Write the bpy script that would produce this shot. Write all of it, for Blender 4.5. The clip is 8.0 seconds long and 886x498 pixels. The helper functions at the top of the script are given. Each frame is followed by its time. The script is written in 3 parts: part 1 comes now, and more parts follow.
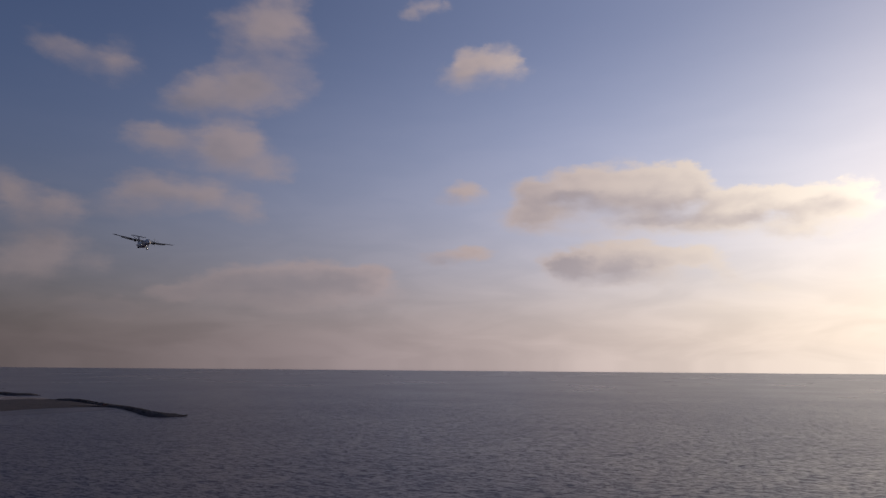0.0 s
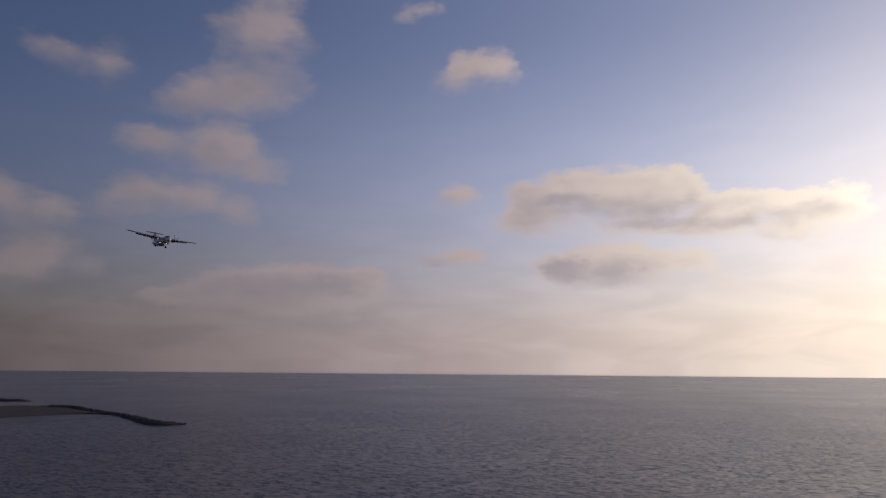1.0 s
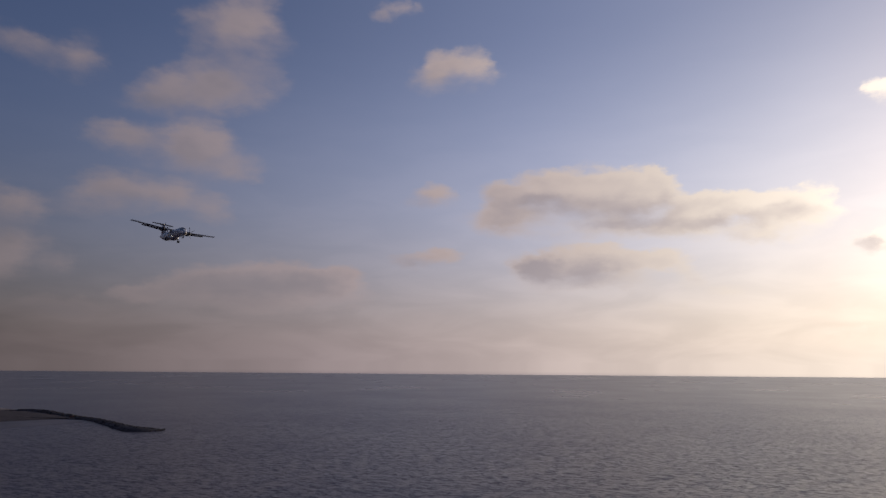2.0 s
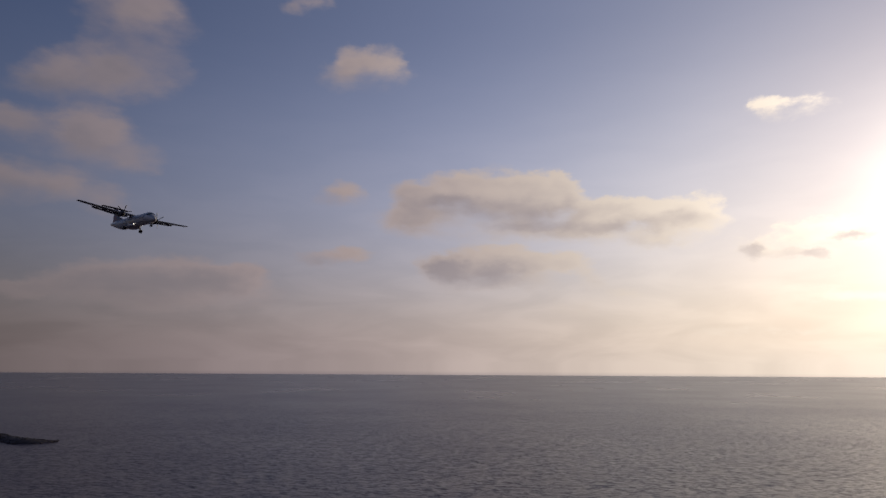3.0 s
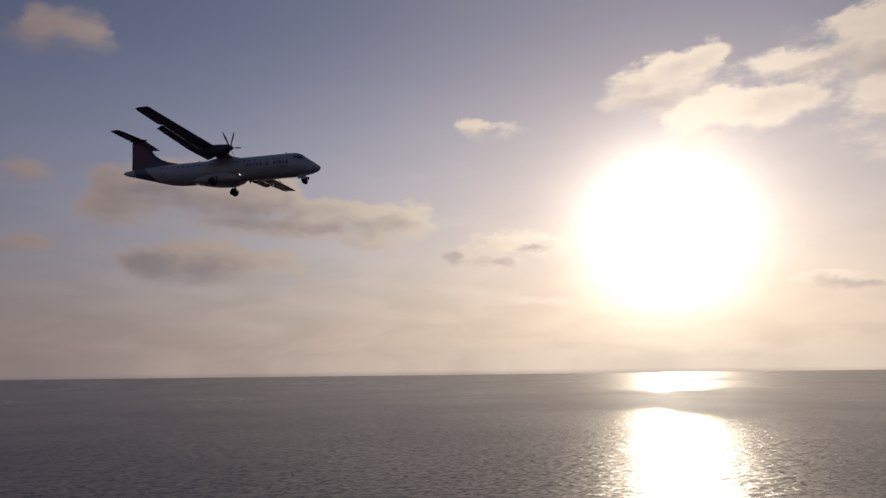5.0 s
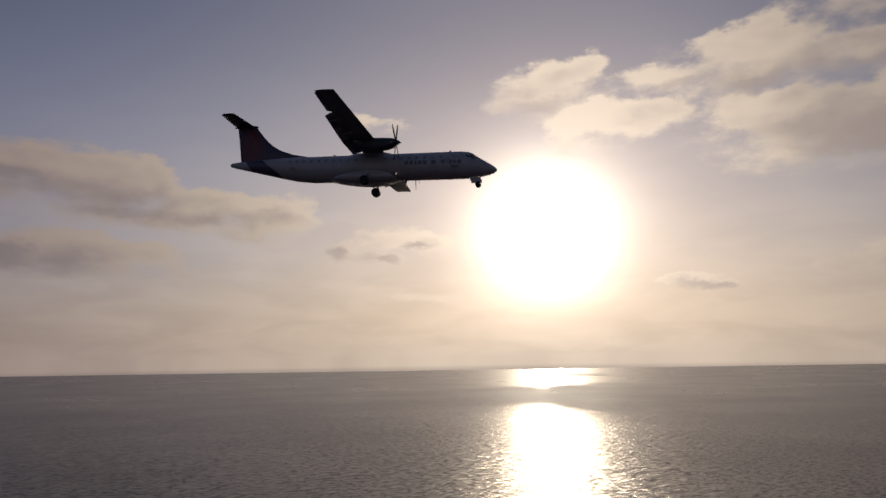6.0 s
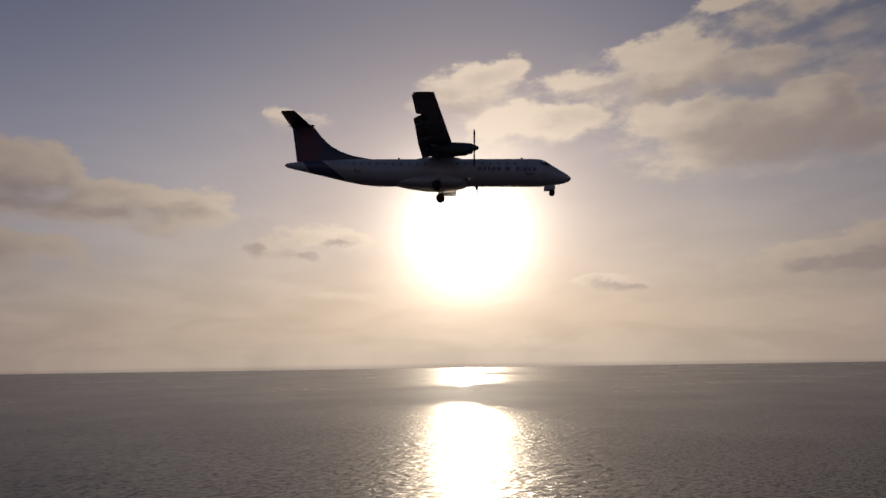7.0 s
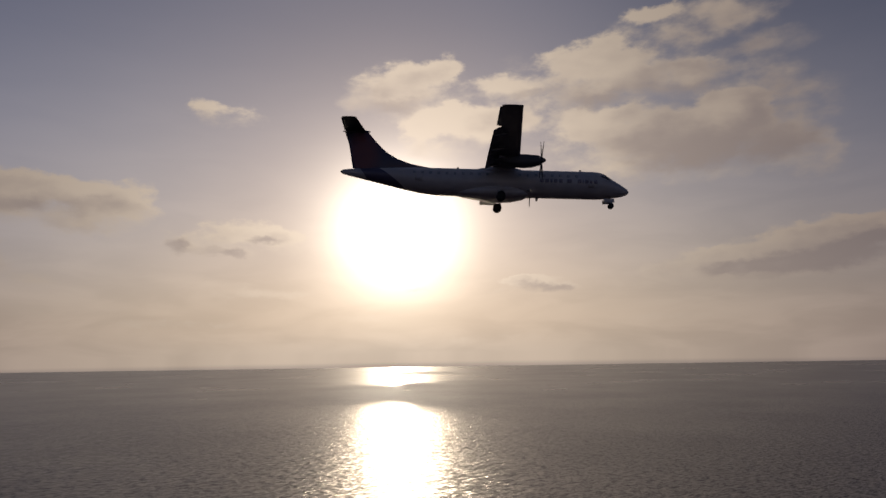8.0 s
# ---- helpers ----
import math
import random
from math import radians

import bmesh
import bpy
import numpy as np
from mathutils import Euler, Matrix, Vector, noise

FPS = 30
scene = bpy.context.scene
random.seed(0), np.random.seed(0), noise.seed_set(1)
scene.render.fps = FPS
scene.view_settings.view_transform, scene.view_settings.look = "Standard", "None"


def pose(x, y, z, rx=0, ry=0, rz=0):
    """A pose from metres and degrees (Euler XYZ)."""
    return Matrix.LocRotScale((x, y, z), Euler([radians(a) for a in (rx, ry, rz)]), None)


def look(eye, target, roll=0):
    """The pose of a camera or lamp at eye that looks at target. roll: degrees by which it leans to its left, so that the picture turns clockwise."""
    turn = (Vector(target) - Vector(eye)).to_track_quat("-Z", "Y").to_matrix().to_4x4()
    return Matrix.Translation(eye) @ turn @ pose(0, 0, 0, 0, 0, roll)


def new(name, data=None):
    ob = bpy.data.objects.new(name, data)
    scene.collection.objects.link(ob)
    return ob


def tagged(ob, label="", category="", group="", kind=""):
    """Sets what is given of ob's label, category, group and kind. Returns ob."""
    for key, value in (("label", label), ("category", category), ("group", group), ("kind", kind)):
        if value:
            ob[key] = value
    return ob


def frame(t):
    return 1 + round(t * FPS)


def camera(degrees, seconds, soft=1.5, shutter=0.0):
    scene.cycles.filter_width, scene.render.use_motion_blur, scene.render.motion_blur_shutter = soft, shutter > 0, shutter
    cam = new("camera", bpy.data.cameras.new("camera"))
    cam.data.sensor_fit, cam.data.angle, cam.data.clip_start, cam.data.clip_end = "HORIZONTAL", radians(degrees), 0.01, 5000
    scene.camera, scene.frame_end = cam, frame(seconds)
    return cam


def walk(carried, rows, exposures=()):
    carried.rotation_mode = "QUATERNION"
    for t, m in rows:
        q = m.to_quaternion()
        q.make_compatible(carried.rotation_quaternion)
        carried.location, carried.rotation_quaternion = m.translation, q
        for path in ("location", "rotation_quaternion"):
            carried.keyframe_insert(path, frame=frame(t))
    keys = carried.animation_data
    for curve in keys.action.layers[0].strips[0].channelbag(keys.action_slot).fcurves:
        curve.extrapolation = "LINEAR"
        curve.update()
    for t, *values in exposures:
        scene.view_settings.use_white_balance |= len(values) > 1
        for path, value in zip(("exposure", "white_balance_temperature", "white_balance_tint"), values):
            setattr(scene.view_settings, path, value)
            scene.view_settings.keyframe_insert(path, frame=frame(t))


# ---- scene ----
# ---- camera ----
cam = camera(65.4, 8.0, soft=1.5)
# seconds, place, heading (left positive), tilt, lean to the right
PATH = [
    (0.0, 0.00, 0.08, 75.73, 0.00, 9.15, -0.47),
    (0.5, -9.89, 15.45, 77.64, -0.24, 9.18, -0.48),
    (1.0, -19.85, 30.80, 79.55, -0.51, 9.39, -0.50),
    (1.5, -29.97, 46.06, 81.73, -0.93, 9.38, -0.50),
    (1.7, -34.10, 52.18, 82.54, -1.24, 9.37, -0.49),
    (2.8, -57.15, 85.71, 87.15, -8.76, 9.27, -0.37),
    (3.0, -61.32, 91.82, 88.01, -10.23, 9.35, -0.33),
    (3.5, -71.81, 107.33, 89.61, -13.45, 9.53, -0.10),
    (4.0, -82.54, 123.07, 91.22, -17.69, 9.63, 0.12),
    (4.5, -93.70, 138.79, 93.26, -25.22, 9.50, 0.45),
    (5.0, -104.71, 154.58, 95.29, -33.83, 9.27, 0.68),
    (5.2, -109.17, 160.52, 96.06, -37.10, 9.12, 0.74),
    (6.3, -118.64, 172.68, 97.63, -45.47, 8.83, 0.85),
    (6.5, -120.24, 174.74, 97.83, -47.24, 8.79, 0.85),
    (7.0, -122.77, 177.86, 98.22, -50.10, 8.67, 0.84),
    (7.5, -125.18, 181.04, 98.63, -52.92, 8.59, 0.84),
    (8.0, -127.63, 184.32, 99.02, -55.91, 8.54, 0.84),
]
walk(cam, [(t, pose(x, y, z, 0, 0, yaw) @ pose(0, 0, 0, 90 + tilt) @ pose(0, 0, 0, 0, 0, -lean))
           for t, x, y, z, yaw, tilt, lean in PATH],
     exposures=[(0.0, -0.03, 6700, 12), (1.7, -0.05, 6700, 12), (3.0, -0.3, 6800, 12), (3.5, -0.42, 6850, 12), (4.0, -0.53, 6900, 12), (4.5, -0.68, 6950, 13), (5.2, -0.82, 7050, 14),
                (6.5, -1.06, 7300, 15), (8.0, -1.2, 7300, 15)])

SUN_AZ, SUN_EL = 52.2, 10.2       # degrees; azimuth to the right of +y


# ---- node helpers ----
class Net:
    """Short hand for building a node tree."""

    def __init__(self, tree, fresh=True):
        self.tree = tree
        if fresh:
            tree.nodes.clear()

    def node(self, kind, **props):
        n = self.tree.nodes.new(kind)
        for key, value in props.items():
            setattr(n, key, value)
        return n

    def put(self, socket, value):
        if isinstance(value, bpy.types.NodeSocket):
            self.tree.links.new(value, socket)
        elif value is not None:
            socket.default_value = value

    def math(self, op, a, b=None, c=None, clamp=False):
        n = self.node("ShaderNodeMath", operation=op, use_clamp=clamp)
        for i, v in enumerate((a, b, c)):
            self.put(n.inputs[i], v)
        return n.outputs[0]

    def vec(self, op, a, b=None, c=None, scale=None):
        n = self.node("ShaderNodeVectorMath", operation=op)
        for i, v in enumerate((a, b, c)):
            self.put(n.inputs[i], v)
        if scale is not None:
            self.put(n.inputs["Scale"], scale)
        return n.outputs["Value"] if op in ("LENGTH", "DOT_PRODUCT") else n.outputs[0]

    def split(self, v):
        n = self.node("ShaderNodeSeparateXYZ")
        self.put(n.inputs[0], v)
        return n.outputs

    def join(self, x, y, z=0.0):
        n = self.node("ShaderNodeCombineXYZ")
        for i, v in enumerate((x, y, z)):
            self.put(n.inputs[i], v)
        return n.outputs[0]

    def noise(self, where, scale, detail=4.0, rough=0.5, distortion=0.0, color=False):
        n = self.node("ShaderNodeTexNoise")
        self.put(n.inputs["Vector"], where)
        for key, v in (("Scale", scale), ("Detail", detail), ("Roughness", rough), ("Distortion", distortion)):
            self.put(n.inputs[key], v)
        return n.outputs["Color" if color else "Fac"]

    def ramp(self, v, lo, hi, a=0.0, b=1.0, smooth=True):
        n = self.node("ShaderNodeMapRange", interpolation_type="SMOOTHSTEP" if smooth else "LINEAR")
        for i, x in enumerate((v, lo, hi, a, b)):
            self.put(n.inputs[i], x)
        return n.outputs[0]

    def mix(self, f, a, b, kind="MIX"):
        n = self.node("ShaderNodeMix", data_type="RGBA", blend_type=kind, clamp_factor=True)
        self.put(n.inputs[0], f)
        for i, v in ((6, a), (7, b)):
            self.put(n.inputs[i], (*v, 1.0) if isinstance(v, tuple) and len(v) == 3 else v)
        return n.outputs[2]


# ---- sky ----
world = bpy.data.worlds.new("evening_sky")
world.use_nodes = True
scene.world = world
W = Net(world.node_tree)
ray = W.vec("NORMALIZE", W.node("ShaderNodeTexCoord").outputs["Generated"])
rx, ry, rz = W.split(ray)
az = W.math("MULTIPLY", W.math("ARCTAN2", rx, ry), 57.2958)
height = W.math("MULTIPLY", W.math("ARCSINE", rz), 57.2958)
el = W.math("MAXIMUM", height, 0.0)
place = W.join(az, el)
toward = Vector((math.sin(radians(SUN_AZ)) * math.cos(radians(SUN_EL)),
                 math.cos(radians(SUN_AZ)) * math.cos(radians(SUN_EL)), math.sin(radians(SUN_EL))))
off = W.math("MULTIPLY", W.math("ARCCOSINE", W.math("MINIMUM", W.vec("DOT_PRODUCT", ray, tuple(toward)), 1.0)), 57.2958)

sky = W.node("ShaderNodeTexSky", sky_type="NISHITA", sun_disc=False, sun_elevation=radians(SUN_EL),
             sun_rotation=radians(SUN_AZ), air_density=1.0, dust_density=1.5, ozone_density=2.0)
W.put(sky.inputs[0], W.join(rx, ry, W.math("MAXIMUM", rz, 0.02)))


def fall(width, power=1.0):
    """Light scattered forward by the haze, falling off with the angle from the sun."""
    x = W.math("POWER", W.math("DIVIDE", off, width), power)
    return W.math("EXPONENT", W.math("MULTIPLY", x, -1.0))


clear = W.vec("MULTIPLY", sky.outputs[0], (0.055, 0.0575, 0.082))
wide = W.vec("SCALE", W.mix(W.ramp(off, 14.0, 45.0), (0.60, 0.61, 0.57), (0.52, 0.56, 0.70)), scale=W.math("MULTIPLY", W.math("MULTIPLY", fall(56.0, 2.6), 0.65), W.ramp(el, 9.0, 28.0, 1.0, 0.4)))
clear = W.vec("SCALE", W.vec("ADD", clear, wide), scale=W.math("MULTIPLY", W.ramp(az, 58.0, 86.0, 1.0, 0.72), W.ramp(off, 4.0, 24.0, 0.74, 1.0)))
low = W.math("EXPONENT", W.math("MULTIPLY", W.math("POWER", W.math("DIVIDE", el, 11.0), 1.4), -1.0))
tone = W.mix(W.ramp(off, 15.0, 65.0), (1.0, 0.87, 0.74), (1.0, 0.83, 0.86))
streaks = W.noise(W.join(W.math("MULTIPLY", az, 0.13), W.math("MULTIPLY", el, 0.5)), 1.0, 4.0, 0.5, 0.5)
streaks = W.ramp(streaks, 0.3, 0.7, 0.92, 1.08)
haze = W.vec("SCALE", tone, scale=W.math("MULTIPLY", W.math("MULTIPLY_ADD", fall(48.0, 1.5), 1.25, W.math("MULTIPLY_ADD", W.math("MULTIPLY", fall(13.0), low), 0.40, W.ramp(off, 98.0, 150.0, 0.0, 0.34))), streaks))
base = W.mix(low, clear, haze)
near = W.vec("SCALE", (1.0, 0.96, 0.82), scale=W.math("MULTIPLY", fall(2.05), 18.0))
core = W.vec("SCALE", (1.0, 0.94, 0.80), scale=W.math("MULTIPLY", fall(1.2, 2.0), 20.0))
base = W.vec("ADD", base, W.vec("ADD", near, core))
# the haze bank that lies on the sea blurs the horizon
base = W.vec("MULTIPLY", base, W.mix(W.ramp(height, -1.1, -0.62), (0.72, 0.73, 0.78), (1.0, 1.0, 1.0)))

# the warped sky on which the cloud puffs lie
grain_at = W.join(W.math("MULTIPLY", az, 0.55), el)
swirl = W.vec("SUBTRACT", W.noise(grain_at, 0.28, 3.0, 0.55, color=True), (0.5, 0.5, 0.5))
fine = W.noise(grain_at, 0.6, 5.0, W.ramp(off, 18.0, 40.0, 0.6, 0.46))
curl = W.vec("SUBTRACT", W.noise(grain_at, 1.3, 4.0, 0.6, color=True), (0.5, 0.5, 0.5))
bent = W.vec("ADD", place, W.vec("ADD", W.vec("MULTIPLY", swirl, (3.0, 1.4, 0.0)), W.vec("MULTIPLY", curl, (1.8, 1.1, 0.0))))

amount, lean_sum, grey = 0.0, (0.0, 0.0, 0.0), 0.0


def cloud(puffs, weight=1.0, body=True):
    """One cloud of soft puffs: azimuth, elevation, half width and half height in degrees. body: it has a top and an underside."""
    global amount, lean_sum
    total = 0.0
    for u, v, a, b in puffs:
        a, b = a * 1.75, b * 1.85
        q = W.vec("MULTIPLY_ADD", bent, (1 / a, 1 / b, 0.0), (-u / a, -v / b, 0.0))
        g = W.math("MAXIMUM", W.math("SUBTRACT", 1.0, W.vec("DOT_PRODUCT", q, q)), 0.0)
        total = W.math("MULTIPLY_ADD", W.math("MULTIPLY", g, g), weight, total)
    amount = W.math("ADD", total, amount)
    if body:
        west, east = min(p[0] - p[2] for p in puffs), max(p[0] + p[2] for p in puffs)
        foot, head = min(p[1] - p[3] for p in puffs), max(p[1] + p[3] for p in puffs)
        q = W.vec("MULTIPLY_ADD", bent, (2 / (east - west), 2 / (head - foot), 0.0),
                  (-(east + west) / (east - west), -(head + foot) / (head - foot), 0.0))
        lean_sum = W.vec("MULTIPLY_ADD", q, W.join(total, total, total), lean_sum)


def belly(puffs, weight=0.75):
    """The thick grey underside of a cloud, where little light comes through."""
    global grey
    for u, v, a, b in puffs:
        a, b = a * 1.5, b * 1.7
        q = W.vec("MULTIPLY_ADD", bent, (1 / a, 1 / b, 0.0), (-u / a, -v / b, 0.0))
        g = W.math("MAXIMUM", W.math("SUBTRACT", 1.0, W.vec("DOT_PRODUCT", q, q)), 0.0)
        grey = W.math("MULTIPLY_ADD", W.math("MULTIPLY", g, g), weight, grey)


# high pink wisps away from the sun
cloud([(-31.4, 22.2, 1.7, 0.91), (-28.9, 21.8, 2.2, 1.17), (-26.1, 22.1, 1.4, 1.52), (-27.1, 21.0, 1.8, 0.96)], 0.55)
cloud([(-14.7, 27.9, 2.6, 2.03), (-13.6, 24.7, 2.4, 2.79), (-17.2, 25.5, 2.5, 1.81), (-14.3, 21.8, 3.0, 1.73)], 0.72)
cloud([(-21.0, 20.2, 2.0, 1.43), (-18.4, 21.6, 2.2, 1.44), (-18.3, 19.8, 2.9, 1.03), (-22.2, 19.4, 2.0, 0.92), (-15.4, 20.8, 2.3, 1.13)], 0.80)
cloud([(-23.9, 16.6, 2.1, 0.93), (-17.9, 17.3, 1.9, 1.40), (-16.7, 16.2, 2.9, 1.50), (-14.2, 15.3, 1.8, 0.99), (-20.7, 16.0, 3.2, 1.38), (-16.2, 14.6, 2.7, 0.80)], 0.75)
cloud([(-24.2, 13.3, 1.8, 1.02), (-21.7, 12.5, 2.7, 1.30), (-18.5, 12.5, 2.7, 1.15), (-16.2, 11.6, 1.6, 0.90), (-24.9, 11.4, 2.8, 1.02)], 0.75)
cloud([(-33.3, 12.2, 1.3, 1.17), (-31.7, 11.4, 1.7, 1.27), (-29.0, 11.2, 1.3, 0.98), (-31.1, 9.5, 3.0, 1.53)], 0.75)
cloud([(-31.5, 7.2, 2.2, 1.28), (-31.9, 5.0, 1.9, 1.11), (-29.1, 7.2, 2.9, 1.47)], 0.70)
# grey bank low in the haze
cloud([(-14.0, 6.4, 4.1, 1.09), (-9.3, 6.7, 3.7, 1.11), (-6.5, 7.0, 1.8, 0.61), (-15.7, 5.1, 5.2, 1.17), (-9.9, 5.1, 5.5, 1.20), (-21.4, 5.1, 2.0, 0.52), (-26.3, 3.6, 3.8, 0.75)], 1.45)
belly([(-14.0, 5.7, 4.9, 1.09), (-8.6, 6.2, 3.7, 1.02), (-26.6, 3.6, 3.4, 0.58), (-31.1, 9.3, 2.8, 1.61), (-31.4, 4.8, 2.1, 1.00)], 0.75)
belly([(-20.5, 19.4, 2.6, 0.60), (-16.2, 21.6, 2.7, 1.72), (-19.0, 15.9, 3.0, 0.87), (-21.7, 12.1, 2.5, 0.78)], 0.30)
# small puffs
cloud([(-1.8, 28.4, 2.0, 0.63), (-3.6, 27.8, 1.0, 0.38)], 0.80)
cloud([(5.0, 24.4, 1.6, 1.22), (2.2, 24.4, 1.5, 0.92), (3.7, 23.3, 2.8, 1.23), (1.1, 22.9, 1.5, 0.97)], 0.75)
cloud([(1.8, 14.1, 1.3, 0.61), (1.5, 13.2, 2.2, 0.70)], 0.75)
cloud([(2.3, 8.8, 1.6, 0.61), (-0.2, 8.2, 1.7, 0.61)], 1.10)
belly([(1.5, 12.9, 1.9, 0.42), (0.3, 7.9, 1.9, 0.42), (3.7, 23.0, 2.0, 0.53)], 0.35)
# the long cloud above the middle of the sea
cloud([(7.3, 13.7, 1.7, 1.02), (10.3, 14.4, 2.4, 1.01), (14.7, 14.6, 3.0, 1.17), (18.6, 14.1, 2.7, 1.24), (20.6, 14.0, 1.4, 1.05), (13.0, 12.5, 5.7, 1.09), (19.4, 12.0, 5.3, 1.24)], 1.05)
cloud([(23.4, 11.8, 2.0, 0.86), (25.4, 12.3, 1.8, 0.76), (28.8, 11.7, 2.1, 1.15), (30.8, 11.9, 1.6, 1.05), (32.3, 10.9, 1.0, 0.56), (25.7, 10.4, 5.4, 1.10), (17.0, 10.6, 6.1, 0.81), (7.4, 11.6, 2.9, 1.02), (28.7, 9.8, 3.3, 0.66)], 1.05)
belly([(13.9, 12.8, 5.9, 0.91), (19.6, 12.1, 3.4, 0.79), (28.0, 11.3, 3.4, 0.58), (24.5, 10.9, 3.2, 0.43), (10.7, 13.5, 2.3, 0.46), (17.0, 11.2, 4.4, 0.36)], 0.62)
cloud([(10.0, 8.1, 1.6, 1.02), (13.2, 8.3, 2.6, 1.00), (16.0, 8.1, 2.1, 0.99), (12.4, 6.6, 3.6, 0.78), (18.7, 7.8, 2.0, 0.89), (21.1, 8.0, 1.6, 0.79), (22.7, 6.6, 1.1, 0.60), (16.8, 6.3, 2.6, 0.63)], 1.10)
belly([(10.1, 7.8, 1.7, 1.02), (12.8, 7.2, 3.1, 1.01), (15.1, 7.4, 1.8, 0.72)], 0.75)
# cloudlets between it and the sun
cloud([(34.6, 8.8, 1.1, 0.70), (37.8, 9.3, 1.9, 1.08), (40.8, 9.7, 2.2, 0.79), (43.0, 9.2, 1.6, 0.79), (36.5, 8.3, 1.9, 0.47), (39.3, 8.2, 1.9, 0.37)], 1.10)
belly([(34.6, 8.7, 0.9, 0.61), (39.1, 8.2, 0.8, 0.33), (41.2, 9.2, 1.4, 0.28)], 1.30)
cloud([(37.2, 18.9, 2.2, 0.77), (39.1, 18.8, 2.1, 0.64), (36.5, 19.4, 0.9, 0.45)], 0.42)
# bright crests over the sun
cloud([(56.0, 23.5, 1.2, 0.79), (54.1, 22.6, 2.1, 1.06), (52.0, 21.6, 2.2, 1.24), (49.8, 20.8, 1.8, 0.98), (48.2, 20.2, 1.3, 0.54), (53.0, 20.4, 2.4, 0.81)], 0.90)
cloud([(56.9, 19.1, 3.1, 0.91), (54.0, 17.7, 1.3, 1.28), (59.3, 18.4, 2.1, 1.27), (55.4, 16.5, 2.7, 1.01), (61.7, 18.9, 2.4, 0.81)], 0.90)
cloud([(70.0, 23.5, 2.0, 0.93), (67.2, 23.2, 2.2, 0.86), (71.3, 21.9, 3.9, 1.37), (75.6, 20.9, 2.9, 1.01), (77.7, 21.1, 1.5, 0.75), (68.5, 20.4, 2.2, 0.79), (62.8, 21.5, 3.2, 0.57), (60.2, 22.1, 1.8, 0.44)], 0.85)
cloud([(68.3, 18.0, 2.0, 0.98), (70.7, 18.7, 1.5, 0.48), (79.0, 18.0, 1.6, 1.09), (80.7, 17.8, 1.4, 0.99), (75.5, 17.0, 2.8, 1.30), (71.9, 16.2, 4.0, 1.50), (79.6, 15.7, 3.9, 1.77), (76.2, 14.4, 4.7, 1.22), (83.2, 14.9, 2.1, 1.32)], 0.85)
cloud([(85.3, 13.5, 2.2, 1.62), (68.6, 14.6, 3.7, 1.36), (53.9, 21.1, 5.4, 2.68), (64.6, 19.8, 5.2, 2.67)], 0.40, False)
cloud([(72.7, 21.7, 9.4, 2.97), (75.5, 17.1, 9.9, 3.45), (83.0, 17.7, 3.5, 3.25), (77.4, 24.8, 6.5, 1.20)], 0.38, False)
belly([(72.6, 20.9, 9.8, 2.99), (76.3, 16.5, 9.8, 3.01), (83.4, 18.1, 3.5, 2.83), (77.7, 24.0, 6.4, 1.62)], 0.55)
# thin spots that let the light through
belly([(70.2, 22.4, 3.7, 1.45), (68.8, 18.4, 1.9, 0.89), (79.2, 17.9, 1.9, 1.01), (76.4, 20.8, 2.6, 0.75), (79.0, 13.1, 4.5, 0.69), (69.1, 14.7, 2.7, 0.99), (83.6, 13.5, 1.5, 0.99)], -0.75)
belly([(83.0, 22.5, 2.4, 0.55), (73.9, 26.1, 1.8, 0.49), (56.4, 18.8, 3.9, 1.82), (62.8, 21.7, 3.4, 0.62)], -0.50)
belly([(71.9, 15.7, 4.0, 1.24), (77.1, 15.6, 3.4, 1.29), (79.6, 14.7, 3.6, 1.10), (75.3, 14.0, 4.3, 0.79), (82.9, 14.2, 1.5, 0.91)], 0.36)
belly([(69.4, 19.9, 2.3, 0.61), (75.7, 20.1, 3.0, 0.51), (63.7, 21.0, 2.9, 0.35), (52.0, 20.2, 2.4, 0.45)], 0.50)
cloud([(73.9, 26.1, 1.9, 0.53), (83.2, 22.5, 2.4, 0.71), (81.0, 22.4, 1.6, 0.40)], 0.85)
cloud([(80.4, 25.1, 2.9, 0.86), (77.5, 26.0, 2.2, 0.71)], 0.50, False)
# bank to the far side of the sun
cloud([(73.9, 6.2, 1.5, 0.76), (76.9, 6.8, 1.9, 0.79), (80.2, 7.3, 2.0, 0.94), (83.1, 8.1, 1.7, 0.83), (85.9, 8.2, 2.0, 0.89), (88.2, 8.2, 1.7, 0.79), (86.5, 6.8, 3.2, 0.97), (82.8, 6.0, 4.5, 0.75), (78.9, 5.5, 4.8, 0.56)], 1.30)
belly([(86.5, 6.7, 3.2, 0.89), (82.8, 6.4, 2.6, 0.67), (79.3, 6.2, 2.4, 0.43), (88.6, 7.2, 2.0, 0.71)], 1.35)
cloud([(64.1, 5.4, 2.4, 0.51), (66.0, 5.1, 1.3, 0.37), (60.8, 4.9, 0.7, 0.19), (62.5, 5.8, 1.2, 0.28)], 1.20)
belly([(64.1, 5.2, 2.1, 0.37), (65.9, 5.0, 1.1, 0.23)], 1.30)
